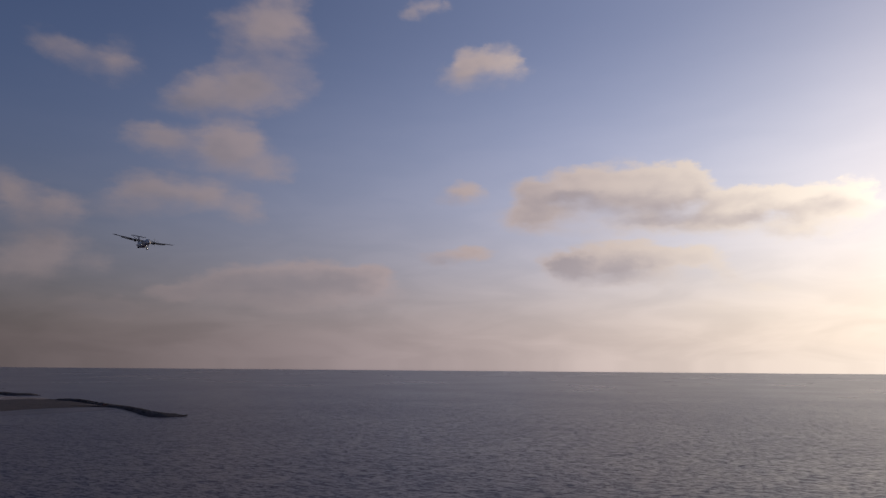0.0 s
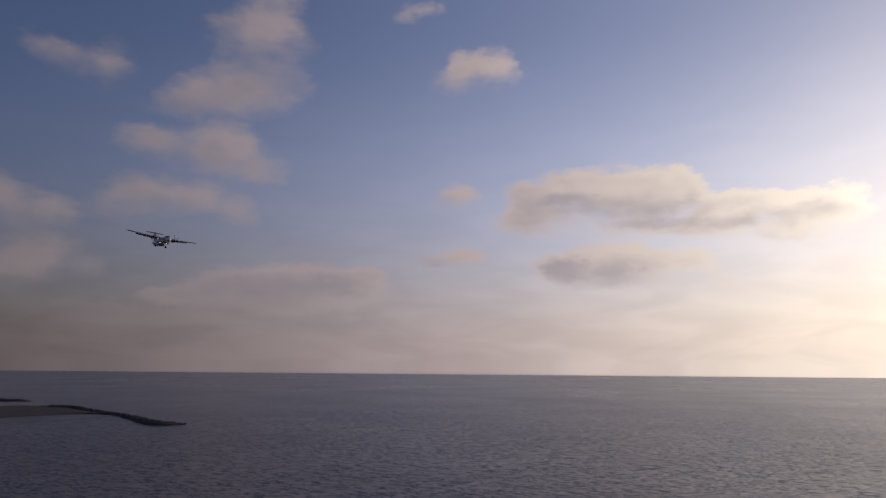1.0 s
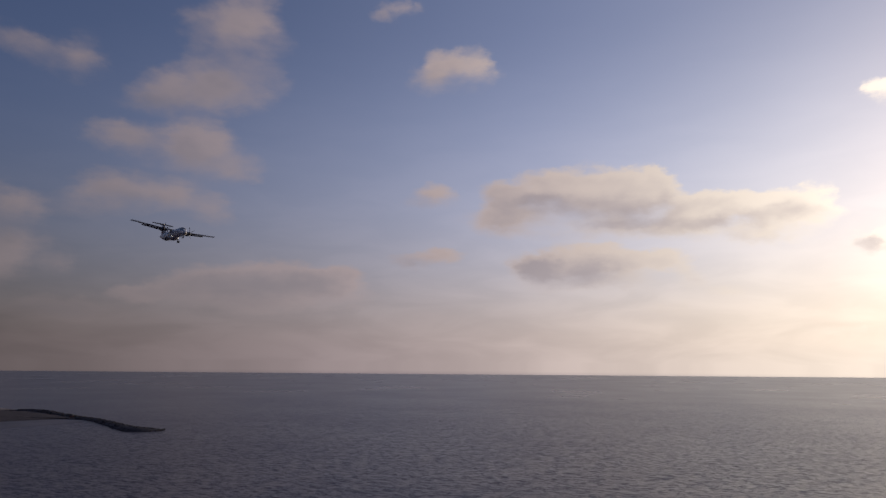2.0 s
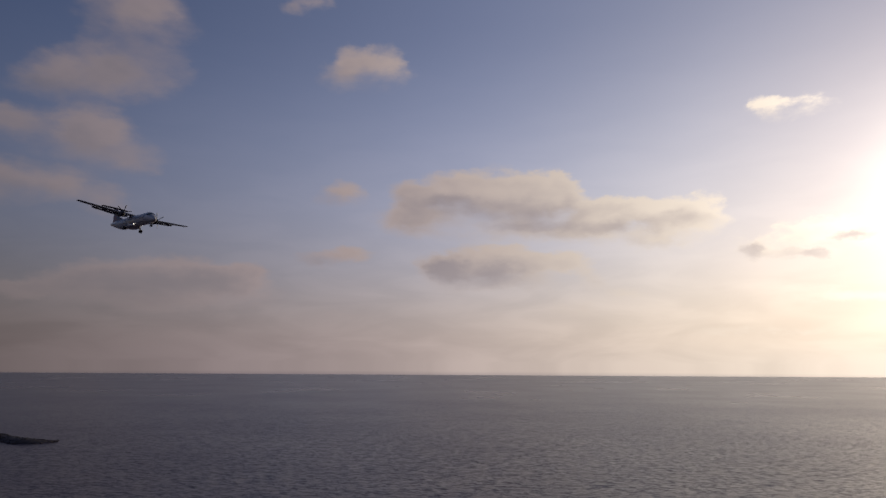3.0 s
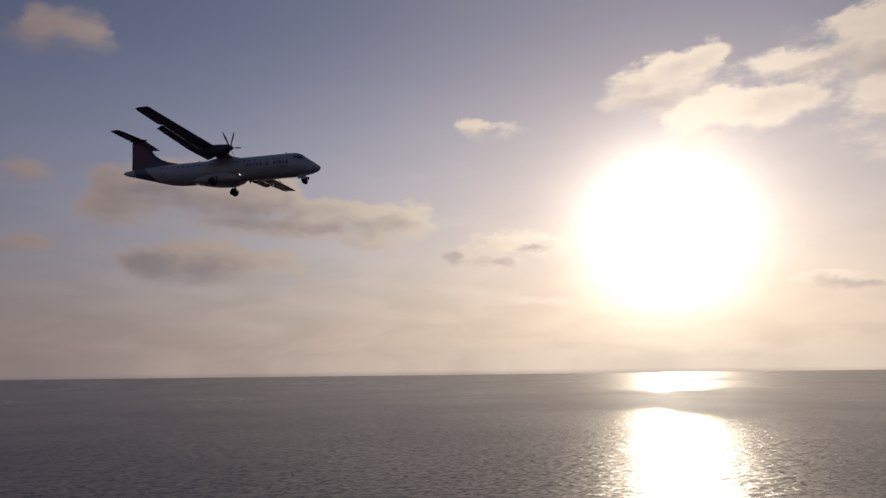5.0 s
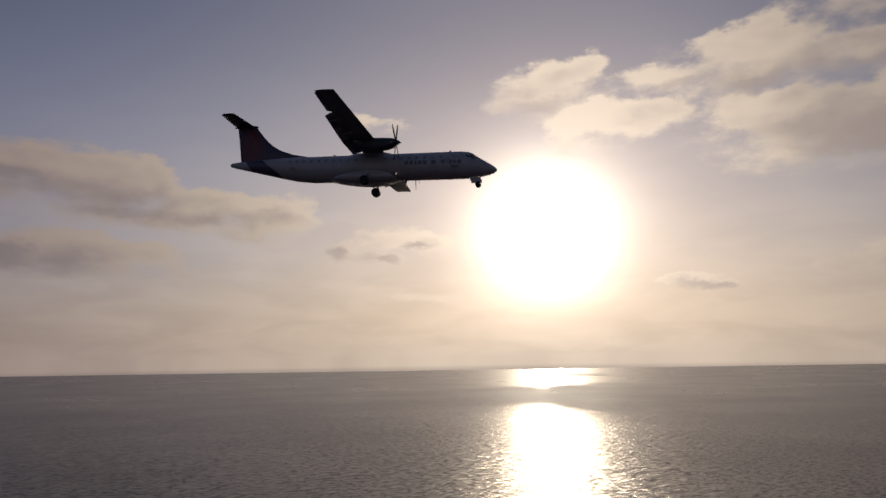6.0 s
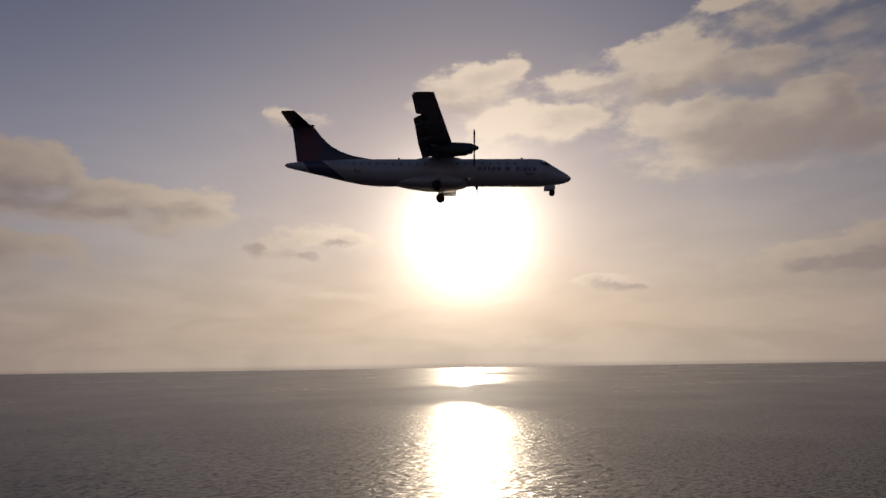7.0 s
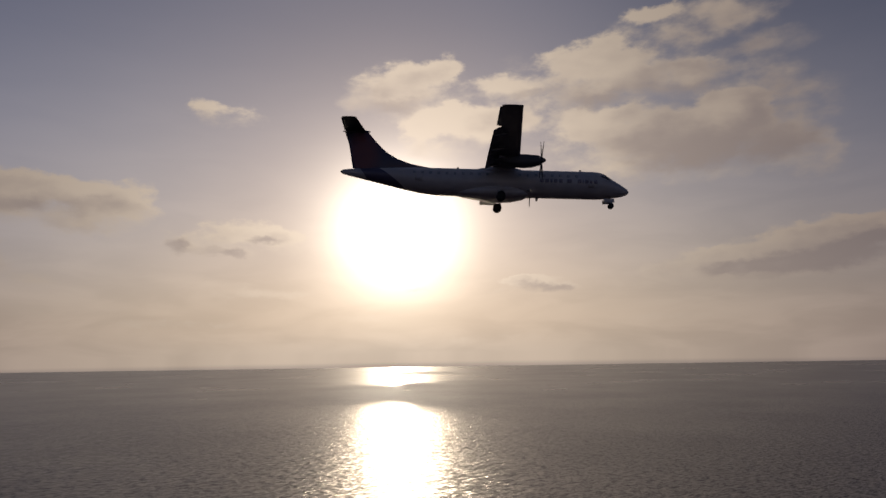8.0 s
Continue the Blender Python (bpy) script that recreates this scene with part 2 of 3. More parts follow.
# thin streaks in the haze
cloud([(1.7, 3.7, 2.6, 0.37), (11.8, 2.1, 3.3, 0.50), (21.3, 4.2, 3.3, 0.61), (24.3, 3.4, 1.9, 0.55), (28.6, 3.4, 2.9, 0.53), (-8.5, 2.1, 5.5, 0.46)], 0.40, False)
cloud([(35.9, 4.4, 2.6, 0.47), (39.2, 5.5, 3.3, 0.56), (23.4, 5.6, 3.6, 0.64), (13.5, 2.0, 4.9, 0.43)], 0.40, False)
cloud([(41.9, 4.9, 3.8, 0.32), (49.6, 3.0, 4.6, 0.37), (53.8, 5.1, 2.1, 0.19), (58.9, 1.1, 5.6, 0.41), (76.6, 2.5, 6.1, 0.39), (34.3, 2.4, 4.8, 0.39)], 0.42, False)

thick = W.math("MULTIPLY_ADD", W.math("SUBTRACT", fine, 0.5), W.ramp(off, 22.0, 42.0, 2.7, 1.3), amount)
thick = W.math("MULTIPLY", thick, W.ramp(amount, 0.0, 0.4))
slope = W.vec("DIVIDE", lean_sum, W.join(*[W.math("ADD", amount, 0.05)] * 3))
rise = W.split(slope)[1]
sunward = W.vec("NORMALIZE", W.vec("SUBTRACT", (SUN_AZ, SUN_EL + 22.0, 0.0), place))
# the tops are crisp, the undersides fade out into the haze
soft_edge = W.ramp(rise, -0.7, 0.35, 2.4, W.ramp(off, 30.0, 60.0, 0.85, 1.35))
cover = W.math("MULTIPLY", W.ramp(thick, 0.0, soft_edge), W.ramp(rise, -1.4, -0.45, 0.3, 1.0))
# lit from behind: bright where thin and on the sunny side, grey where thick
heart = W.ramp(thick, 0.45, 1.9)
lit = W.math("SUBTRACT", 1.0, W.math("MULTIPLY", heart, 0.52))
lit = W.math("MULTIPLY_ADD", W.vec("DOT_PRODUCT", slope, sunward), 0.3, lit)
lump = W.noise(grain_at, 0.45, 2.5, 0.5)
ahead = W.noise(W.vec("MULTIPLY_ADD", sunward, (0.5, 0.9, 0.0), grain_at), 0.45, 2.5, 0.5)
lit = W.math("MULTIPLY_ADD", W.math("SUBTRACT", lump, ahead), 0.9, lit)
lit = W.math("SUBTRACT", lit, W.math("MULTIPLY", grey, W.math("MULTIPLY_ADD", fine, 0.8, 0.35)))
lit = W.math("MULTIPLY_ADD", W.math("SUBTRACT", fine, 0.5), W.ramp(off, 22.0, 42.0, 1.1, 0.3), lit)
lit = W.ramp(lit, -0.3, 1.1)
far = fall(23.0)
bright_side = W.vec("SCALE", W.mix(W.ramp(off, 20.0, 60.0), (1.0, 0.89, 0.78), (1.0, 0.81, 0.82)), scale=W.math("MULTIPLY_ADD", far, 1.85, 0.24))
dark_side = W.vec("SCALE", W.mix(W.ramp(off, 15.0, 50.0), (1.0, 0.88, 0.84), (0.98, 0.86, 0.94)), scale=W.math("MULTIPLY_ADD", far, 1.12, 0.17))
close = fall(11.0)
bright_side = W.vec("ADD", bright_side, W.vec("SCALE", (1.0, 0.9, 0.7), scale=W.math("MULTIPLY", close, 1.0)))
dark_side = W.vec("ADD", dark_side, W.vec("SCALE", (1.0, 0.88, 0.72), scale=W.math("MULTIPLY", close, 0.5)))
cloud_light = W.mix(lit, dark_side, bright_side)
# low clouds dissolve into the haze
veil = W.math("MULTIPLY", cover, W.ramp(el, 0.0, 9.0, 0.35, 0.94, smooth=False))
veil = W.math("MULTIPLY", veil, W.math("SUBTRACT", 1.0, W.math("MULTIPLY", fall(6.0, 2.0), 0.9)))
veil = W.math("MULTIPLY", veil, W.ramp(off, 45.0, 72.0, 1.0, 0.78))
ground = W.node("ShaderNodeBackground")
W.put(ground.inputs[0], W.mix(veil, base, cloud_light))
W.put(ground.inputs[1], 1.0)
W.put(W.node("ShaderNodeOutputWorld").inputs[0], ground.outputs[0])

sun = new("sun", bpy.data.lights.new("sun", "SUN"))
sun.data.energy, sun.data.angle, sun.data.color = 1.25, radians(0.6), (1.0, 0.86, 0.66)
sun.matrix_world = look(toward * 3000, (0, 0, 0))


# ---- materials ----
def material(name, color, rough=0.5, metal=0.0, vary=0.12, size=2.0, bump=0.0, second=None, coat=0.0):
    """Paint, metal, rubber or stone with stains at two scales and fine relief. size: features per metre."""
    m = bpy.data.materials.new(name)
    m.use_nodes = True
    n = Net(m.node_tree)
    at = n.node("ShaderNodeTexCoord").outputs["Object"]
    coarse, small = n.noise(at, size, 4.0, 0.6), n.noise(at, size * 11, 3.0, 0.6)
    dark = tuple(c * (1 - 2.2 * vary) for c in color)
    col = n.mix(n.ramp(coarse, 0.3, 0.7), dark, second or color)
    col = n.mix(n.math("MULTIPLY", n.ramp(small, 0.45, 0.8), vary * 2), col, tuple(min(1.0, c * 1.25) for c in color))
    p = n.node("ShaderNodeBsdfPrincipled")
    n.put(p.inputs["Base Color"], col)
    n.put(p.inputs["Metallic"], metal)
    n.put(p.inputs["Roughness"], n.math("MULTIPLY_ADD", small, 0.2, rough - 0.1))
    n.put(p.inputs["Coat Weight"], coat)
    if bump:
        b = n.node("ShaderNodeBump")
        n.put(b.inputs["Strength"], bump)
        n.put(b.inputs["Distance"], 0.5 / size)
        n.put(b.inputs["Height"], n.math("MULTIPLY_ADD", small, 0.3, coarse))
        n.put(p.inputs["Normal"], b.outputs[0])
    n.put(n.node("ShaderNodeOutputMaterial").inputs[0], p.outputs[0])
    return m


def livery():
    """White fuselage paint that turns navy behind a slanting line near the tail."""
    m = material("fuselage_paint", (0.60, 0.58, 0.57), 0.35, vary=0.05, size=0.7, coat=0.3)
    n = Net(m.node_tree, fresh=False)
    p = next(x for x in n.tree.nodes if x.type == "BSDF_PRINCIPLED")
    white = p.inputs["Base Color"].links[0].from_socket
    x, y, z = n.split(n.node("ShaderNodeTexCoord").outputs["Object"])
    edge = n.math("MULTIPLY_ADD", z, 1.3, x)
    blue = n.ramp(edge, -22.7, -22.6, 1.0, 0.0)
    blue = n.math("MULTIPLY", blue, n.ramp(n.math("MULTIPLY_ADD", z, 0.7, x), -25.4, -25.3, 0.0, 1.0))
    n.put(p.inputs["Base Color"], n.mix(blue, white, (0.11, 0.10, 0.16)))
    return m


def fin_paint():
    m = material("fin_paint", (0.055, 0.05, 0.10), 0.35, vary=0.05, size=0.7, coat=0.3)
    n = Net(m.node_tree, fresh=False)
    p = next(x for x in n.tree.nodes if x.type == "BSDF_PRINCIPLED")
    navy = p.inputs["Base Color"].links[0].from_socket
    at = n.node("ShaderNodeTexCoord").outputs["Object"]
    spot = n.vec("LENGTH", n.vec("MULTIPLY", n.vec("SUBTRACT", at, (-26.0, 0.0, 2.9)), (0.62, 0.0, 0.40)))
    n.put(p.inputs["Base Color"], n.mix(n.ramp(spot, 0.35, 1.4, 1.0, 0.0), navy, (0.22, 0.05, 0.045)))
    return m


PAINT = livery()
FIN = fin_paint()
GREY = material("wing_grey_paint", (0.21, 0.215, 0.23), 0.4, vary=0.08, size=0.8, coat=0.1)
DARK = material("dark_grey_paint", (0.07, 0.075, 0.085), 0.45, vary=0.1, size=1.0)
NAVY = material("navy_paint", (0.04, 0.05, 0.13), 0.35, vary=0.05, size=1.0)
BLADE = material("propeller_black", (0.03, 0.03, 0.035), 0.4, size=3.0)
METAL = material("gear_metal", (0.45, 0.45, 0.46), 0.35, metal=0.8, size=4.0)
TYRE = material("tyre_rubber", (0.025, 0.025, 0.027), 0.8, size=6.0)
GLASS = material("dark_window_glass", (0.015, 0.018, 0.022), 0.08, vary=0.02, size=2.0, coat=0.5)
CABIN = material("cabin_window_glass", (0.44, 0.44, 0.45), 0.15, vary=0.05, coat=0.4)
LETTER = material("marking_paint", (0.29, 0.27, 0.32), 0.4, vary=0.05)
ROCK = material("breakwater_rock", (0.060, 0.048, 0.050), 0.95, vary=0.12, size=0.25, bump=0.4, second=(0.078, 0.064, 0.066))
SCRUB = material("dark_shore_scrub", (0.088, 0.058, 0.062), 0.95, vary=0.3, size=0.05, bump=0.3, second=(0.050, 0.034, 0.038))
SAND = material("beach_sand", (0.20, 0.155, 0.15), 0.95, vary=0.15, size=0.02, second=(0.28, 0.225, 0.215))
WET = material("wet_sand", (0.13, 0.108, 0.112), 0.55, vary=0.15, size=0.02, second=(0.16, 0.135, 0.14))
WOOD = material("red_hut_boards", (0.20, 0.07, 0.055), 0.8, vary=0.15, size=1.0)
lens = bpy.data.materials.new("landing_light_lens")
lens.use_nodes = True
L = Net(lens.node_tree)
shine = L.node("ShaderNodeEmission")
L.put(shine.inputs[0], (1.0, 0.95, 0.85, 1.0))
L.put(shine.inputs[1], 3.0)
L.put(L.node("ShaderNodeOutputMaterial").inputs[0], shine.outputs[0])


def sea_material():
    m = bpy.data.materials.new("sea_water")
    m.use_nodes = True
    n = Net(m.node_tree)
    at = n.node("ShaderNodeNewGeometry").outputs["Position"]
    turn = n.node("ShaderNodeVectorRotate", rotation_type="Z_AXIS")
    n.put(turn.inputs["Vector"], at)
    n.put(turn.inputs["Angle"], radians(24))
    wind = n.vec("MULTIPLY", turn.outputs[0], (0.38, 1.0, 1.0))
    half = (0.5, 0.5, 0.5)
    swell = n.vec("SUBTRACT", n.noise(wind, 0.24, 3.0, 0.55, color=True), half)
    chop = n.vec("SUBTRACT", n.noise(wind, 0.55, 4.0, 0.6, color=True), half)
    ripple = n.vec("SUBTRACT", n.noise(wind, 2.1, 2.0, 0.5, color=True), half)
    gust = n.noise(n.vec("MULTIPLY", at, (1.0, 1.0, 0.0)), 0.0035, 3.0, 0.55)
    p = n.node("ShaderNodeBsdfPrincipled")
    n.put(p.inputs["Base Color"], n.mix(gust, (0.024, 0.012, 0.028), (0.030, 0.015, 0.035)))
    n.put(p.inputs["Roughness"], n.math("MULTIPLY_ADD", n.ramp(gust, 0.3, 0.7), 0.04, n.ramp(n.vec("LENGTH", at), 500.0, 2600.0, 0.28, 0.27)))
    n.put(p.inputs["IOR"], 1.33)
    # wave slopes tilt the surface; flattening them further out stands in for bright haze
    slope_fade = n.ramp(n.vec("LENGTH", at), 500.0, 2600.0, 1.0, 0.12)
    tilt = n.vec("ADD", n.vec("SCALE", swell, scale=0.5), n.vec("ADD", n.vec("SCALE", chop, scale=1.1), n.vec("SCALE", ripple, scale=0.7)))
    n.put(p.inputs["Normal"], n.vec("NORMALIZE", n.vec("MULTIPLY_ADD", n.vec("SCALE", tilt, scale=slope_fade), (1.0, 1.0, 0.0), (0.0, 0.0, 1.0))))
    n.put(n.node("ShaderNodeOutputMaterial").inputs[0], p.outputs[0])
    return m


# ---- building helpers ----
def smooth(bm, angle=35.0):
    for f in bm.faces:
        f.smooth = True
    for e in bm.edges:
        if len(e.link_faces) == 2 and e.calc_face_angle(0.0) > radians(angle):
            e.smooth = False
    return bm


def part(name, bm, mat, parent=None, label=""):
    bmesh.ops.recalc_face_normals(bm, faces=bm.faces)
    me = bpy.data.meshes.new(name)
    bm.to_mesh(me)
    bm.free()
    me.materials.append(mat)
    ob = new(name, me)
    ob.parent = parent
    return tagged(ob, label)


def same(ob, parent, m=None):
    """Another part on the same mesh."""
    o = new(ob.name.split(".")[0], ob.data)
    o.parent = parent
    if m is not None:
        o.matrix_basis = m
    return o


def loft(rings, close=True, bm=None):
    """Skin over rings of equally many points."""
    bm = bm or bmesh.new()
    rows = [[bm.verts.new(p) for p in ring] for ring in rings]
    k = len(rows[0])
    for a, b in zip(rows, rows[1:]):
        for i in range(k):
            bm.faces.new((a[i], a[(i + 1) % k], b[(i + 1) % k], b[i]))
    if close:
        bm.faces.new(rows[0])
        bm.faces.new(rows[-1][::-1])
    return bm


def oval(x, y, z, a, b, k=32, power=2.0):
    """A ring across the x axis."""
    out = []
    for i in range(k):
        t = 2 * math.pi * i / k
        c, s = math.cos(t), math.sin(t)
        out.append((x, y + a * math.copysign(abs(c) ** (2 / power), c), z + b * math.copysign(abs(s) ** (2 / power), s)))
    return out


def foil(lead, chord, thick, y, z, k=12, droop=0.0, vertical=False):
    """A wing section: leading edge at x = lead, chord going aft."""
    up, down = [], []
    for i in range(k + 1):
        s = 0.5 - 0.5 * math.cos(math.pi * i / k)
        t = 5 * thick * (0.2969 * math.sqrt(s) - 0.126 * s - 0.3516 * s * s + 0.2843 * s ** 3 - 0.1015 * s ** 4)
        camber = 0.02 * (1 - (2 * s - 1) ** 2)
        dz = -droop * s
        up.append((s, (t + camber) * chord + dz))
        down.append((s, (-t * 0.85 + camber) * chord + dz))
    pts = up + down[::-1][1:-1]
    if vertical:
        return [(lead - s * chord, y + h, z) for s, h in pts]
    return [(lead - s * chord, y, z + h) for s, h in pts]


def turned(profile, axis="X", at=(0, 0, 0), k=24):
    """A body of revolution from (along, radius) pairs."""
    rings = []
    for u, r in profile:
        ring = []
        for i in range(k):
            t = 2 * math.pi * i / k
            c, s = r * math.cos(t), r * math.sin(t)
            p = {"X": (u, c, s), "Y": (c, u, s), "Z": (c, s, u)}[axis]
            ring.append(tuple(a + b for a, b in zip(p, at)))
        rings.append(ring)
    return loft(rings)


def rod(a, b, r0, r1=None, k=10):
    a, b = Vector(a), Vector(b)
    r1 = r0 if r1 is None else r1
    q = (b - a).to_track_quat("Z", "Y")
    ring = lambda c, r: [tuple(c + q @ Vector((r * math.cos(2 * math.pi * i / k), r * math.sin(2 * math.pi * i / k), 0))) for i in range(k)]
    return loft([ring(a, r0), ring(b, r1)])


def box(lo, hi, bevel=0.02):
    bm = bmesh.new()
    bmesh.ops.create_cube(bm, size=1.0)
    for v in bm.verts:
        v.co = Vector([lo[i] + (v.co[i] + 0.5) * (hi[i] - lo[i]) for i in range(3)])
    if bevel:
        bmesh.ops.bevel(bm, geom=bm.edges[:], offset=bevel, segments=2, affect="EDGES", profile=0.5)
    return bm


# ---- sea ----
bm = bmesh.new()
N = 24
grid = [[bm.verts.new((-9000 + 18000 * i / N, -9000 + 18000 * j / N, 0)) for j in range(N + 1)] for i in range(N + 1)]
for i in range(N):
    for j in range(N):
        bm.faces.new((grid[i][j], grid[i + 1][j], grid[i + 1][j + 1], grid[i][j + 1]))
sea = part("water", bm, sea_material())
tagged(sea, "dark rippled open sea with a bright path of evening sun glitter", "sea", kind="structure")


# ---- unseen clouds added to shade the glitter ----
def vapour():
    m = bpy.data.materials.new("cloud_vapour")
    m.use_nodes = True
    n = Net(m.node_tree)
    at = n.node("ShaderNodeTexCoord").outputs["Object"]
    tint = n.mix(n.noise(at, 0.01, 4.0), (0.80, 0.79, 0.78), (0.92, 0.91, 0.90))
    d, t, mixer = n.node("ShaderNodeBsdfDiffuse"), n.node("ShaderNodeBsdfTranslucent"), n.node("ShaderNodeMixShader")
    n.put(d.inputs[0], tint)
    n.put(t.inputs[0], tint)
    n.put(mixer.inputs[0], 0.75)
    n.put(mixer.inputs[1], d.outputs[0])
    n.put(mixer.inputs[2], t.outputs[0])
    n.put(n.node("ShaderNodeOutputMaterial").inputs[0], mixer.outputs[0])
    return m


def shade_cloud(length, depth, height, seed):
    """A long flat cloud: overlapping flattened lumps in one uneven mesh."""
    rnd = random.Random(seed)
    bm = bmesh.new()
    for k in range(40):
        u = rnd.uniform(-1, 1)
        shrink = 1 - 0.55 * abs(u) ** 2
        c = Vector((u * length / 2, rnd.uniform(-0.35, 0.35) * depth * shrink, rnd.uniform(-0.1, 0.25) * height))
        size = Vector((length * 0.12, depth * 0.30 * shrink, height * 0.5 * shrink)) * rnd.uniform(0.7, 1.25)
        made = bmesh.ops.create_icosphere(bm, subdivisions=3, radius=1.0)["verts"]
        for v in made:
            w = 1 + 0.22 * noise.fractal(v.co * 1.6 + Vector((k * 7.0, 0, 0)), 1.0, 2.0, 4)
            v.co = c + Vector((v.co.x * size.x, v.co.y * size.y, v.co.z * size.z)) * w
    return part("cloud", smooth(bm, 180), vapour())


# beyond camera range, added to shade the glitter: length, depth, height, way out, aside, seed
for length, depth, tall, away, aside, seed in ((560, 1050, 60, 6850, 40, 11), (320, 300, 40, 8550, 70, 4)):
    shade = shade_cloud(length, depth, tall, seed)
    flat = Vector((toward.x, toward.y, 0)).normalized()
    shade.matrix_basis = pose(flat.x * away + flat.y * aside - 100, flat.y * away - flat.x * aside + 150, 905, 0, 0, -SUN_AZ)
    tagged(shade, "unseen cloud added beyond the view to shade the glitter", "cloud")

# ---- shore ----
def sheet(name, outline, height, mat):
    """Low land with sloping edges that dip below the water."""
    c = Vector((sum(p[0] for p in outline) / len(outline), sum(p[1] for p in outline) / len(outline)))
    ring = []
    n = len(outline)
    for i in range(n):
        a, b = Vector(outline[i]), Vector(outline[(i + 1) % n])
        for s in range(12):
            p = a.lerp(b, s / 12)
            w = noise.noise(Vector((p.x * 0.012, p.y * 0.012, 3.0))) * 9 + noise.noise(Vector((p.x * 0.05, p.y * 0.05, 7.0))) * 2.5
            ring.append(p + (p - c).normalized() * w)
    rows = []
    for k, h in ((1.03, -0.6), (0.985, 0.25), (0.93, 0.6 * height), (0.8, height), (0.4, height * 1.05), (0.1, height * 1.1)):
        rows.append([(c.x + (p.x - c.x) * k, c.y + (p.y - c.y) * k,
                      h + (0.25 * noise.noise(Vector((p.x * 0.03 * k, p.y * 0.03, k))) if h > 0.5 else 0)) for p in ring])
    return part(name, smooth(loft(rows)), mat)


spit = sheet("ground", [(-477, 1078), (-528, 1089), (-558, 1066), (-590, 1031), (-613, 986), (-646, 917), (-1286, 887), (-1280, 1458), (-895, 1389), (-727, 1281), (-637, 1223), (-539, 1134)], 1.6, SCRUB)
tagged(spit, "low dark spit of scrub and sand in the sea", "beach", kind="structure")
flat_sand = sheet("ground", [(-695, 1255), (-751, 1215), (-830, 1174), (-1314, 1112), (-1326, 1442), (-1038, 1416), (-884, 1365), (-722, 1296)], 2.3, SAND)
tagged(flat_sand, "pale wet sand flat behind the dark spit", "beach", kind="structure")

shallows = sheet("ground", [(-706, 1050), (-667, 1062), (-608, 1108), (-552, 1150), (-484, 1040), (-510, 985), (-545, 935), (-595, 900), (-725, 880)], 0.3, WET)
tagged(shallows, "pale wet sand bar awash before the dark spit", "beach", kind="structure")


def breakwater(line, label, seed):
    """A mound of boulders along a line of (x, y, half width, height)."""
    rnd = random.Random(seed)
    top = tagged(new("breakwater"), label, "breakwater")
    top.location = (line[0][0], line[0][1], 0)
    inv = Vector((-line[0][0], -line[0][1], 0))
    rows, steps = [], []
    for (x0, y0, w0, h0), (x1, y1, w1, h1) in zip(line, line[1:]):
        length = math.hypot(x1 - x0, y1 - y0)
        for s in range(int(length / 6)):
            f = s * 6 / length
            steps.append((x0 + (x1 - x0) * f, y0 + (y1 - y0) * f, w0 + (w1 - w0) * f, h0 + (h1 - h0) * f, (x1 - x0) / length, (y1 - y0) / length))
    for x, y, w, h, dx, dy in steps:
        row = []
        for k, up in ((-1.15, -0.3), (-0.8, 0.35), (-0.35, 0.92), (0.0, 1.0), (0.35, 0.92), (0.8, 0.35), (1.15, -0.3), (0.0, -0.5)):
            j = 0.5 * noise.noise(Vector((x * 0.1 + k * 3, y * 0.1, seed)))
            row.append(Vector((x - dy * w * k, y + dx * w * k, h * up + j)) + inv)
        rows.append(row)
    part("core", smooth(loft(rows), 60), ROCK, top)
    bm = bmesh.new()
    for x, y, w, h, dx, dy in steps:
        for _ in range(14):
            k = rnd.uniform(-1.1, 1.1)
            z = h * max(0.0, 1 - abs(k) ** 1.5) + rnd.uniform(-0.3, 0.2)
            r = rnd.uniform(0.6, 1.5)
            c = Vector((x - dy * w * k + rnd.uniform(-3, 3), y + dx * w * k + rnd.uniform(-3, 3), z)) + inv
            q = Euler((rnd.uniform(0, 6), rnd.uniform(0, 6), rnd.uniform(0, 6))).to_matrix()
            vs = []
            for p in ((-1, -1, -1), (1, -1, -1), (1, 1, -1), (-1, 1, -1), (-1, -1, 1), (1, -1, 1), (1, 1, 1), (-1, 1, 1)):
                vs.append(bm.verts.new(c + q @ Vector([a * r * rnd.uniform(0.45, 0.8) for a in p])))
            for f in ((0, 3, 2, 1), (4, 5, 6, 7), (0, 1, 5, 4), (1, 2, 6, 5), (2, 3, 7, 6), (3, 0, 4, 7)):
                bm.faces.new([vs[i] for i in f])
    tagged(part("rubble", bm, ROCK, top), kind="stuff")
    return top


breakwater([(-335, 938, 3, -0.6), (-340, 935, 6, 1.2), (-352, 930, 11, 2.8), (-365, 927, 16, 4.4), (-391, 954, 12, 4.2), (-430, 1007, 9, 3.6), (-474, 1063, 7, 3), (-524, 1113, 7, 2.6), (-578, 1173, 6, 2.4), (-630, 1228, 8, 3.4), (-661, 1238, 8, 3.4), (-697, 1246, 4, 1), (-708, 1248, 3, -0.6)],
           "long dark boulder breakwater running out from the beach", 3)
breakwater([(-803, 1403, 4, -0.6), (-822, 1407, 10, 3.5), (-853, 1403, 12, 4.0), (-914, 1461, 10, 3.0), (-1038, 1540, 10, 3.0), (-1193, 1648, 10, 3.0)],
           "distant low boulder breakwater beyond the sand", 5)

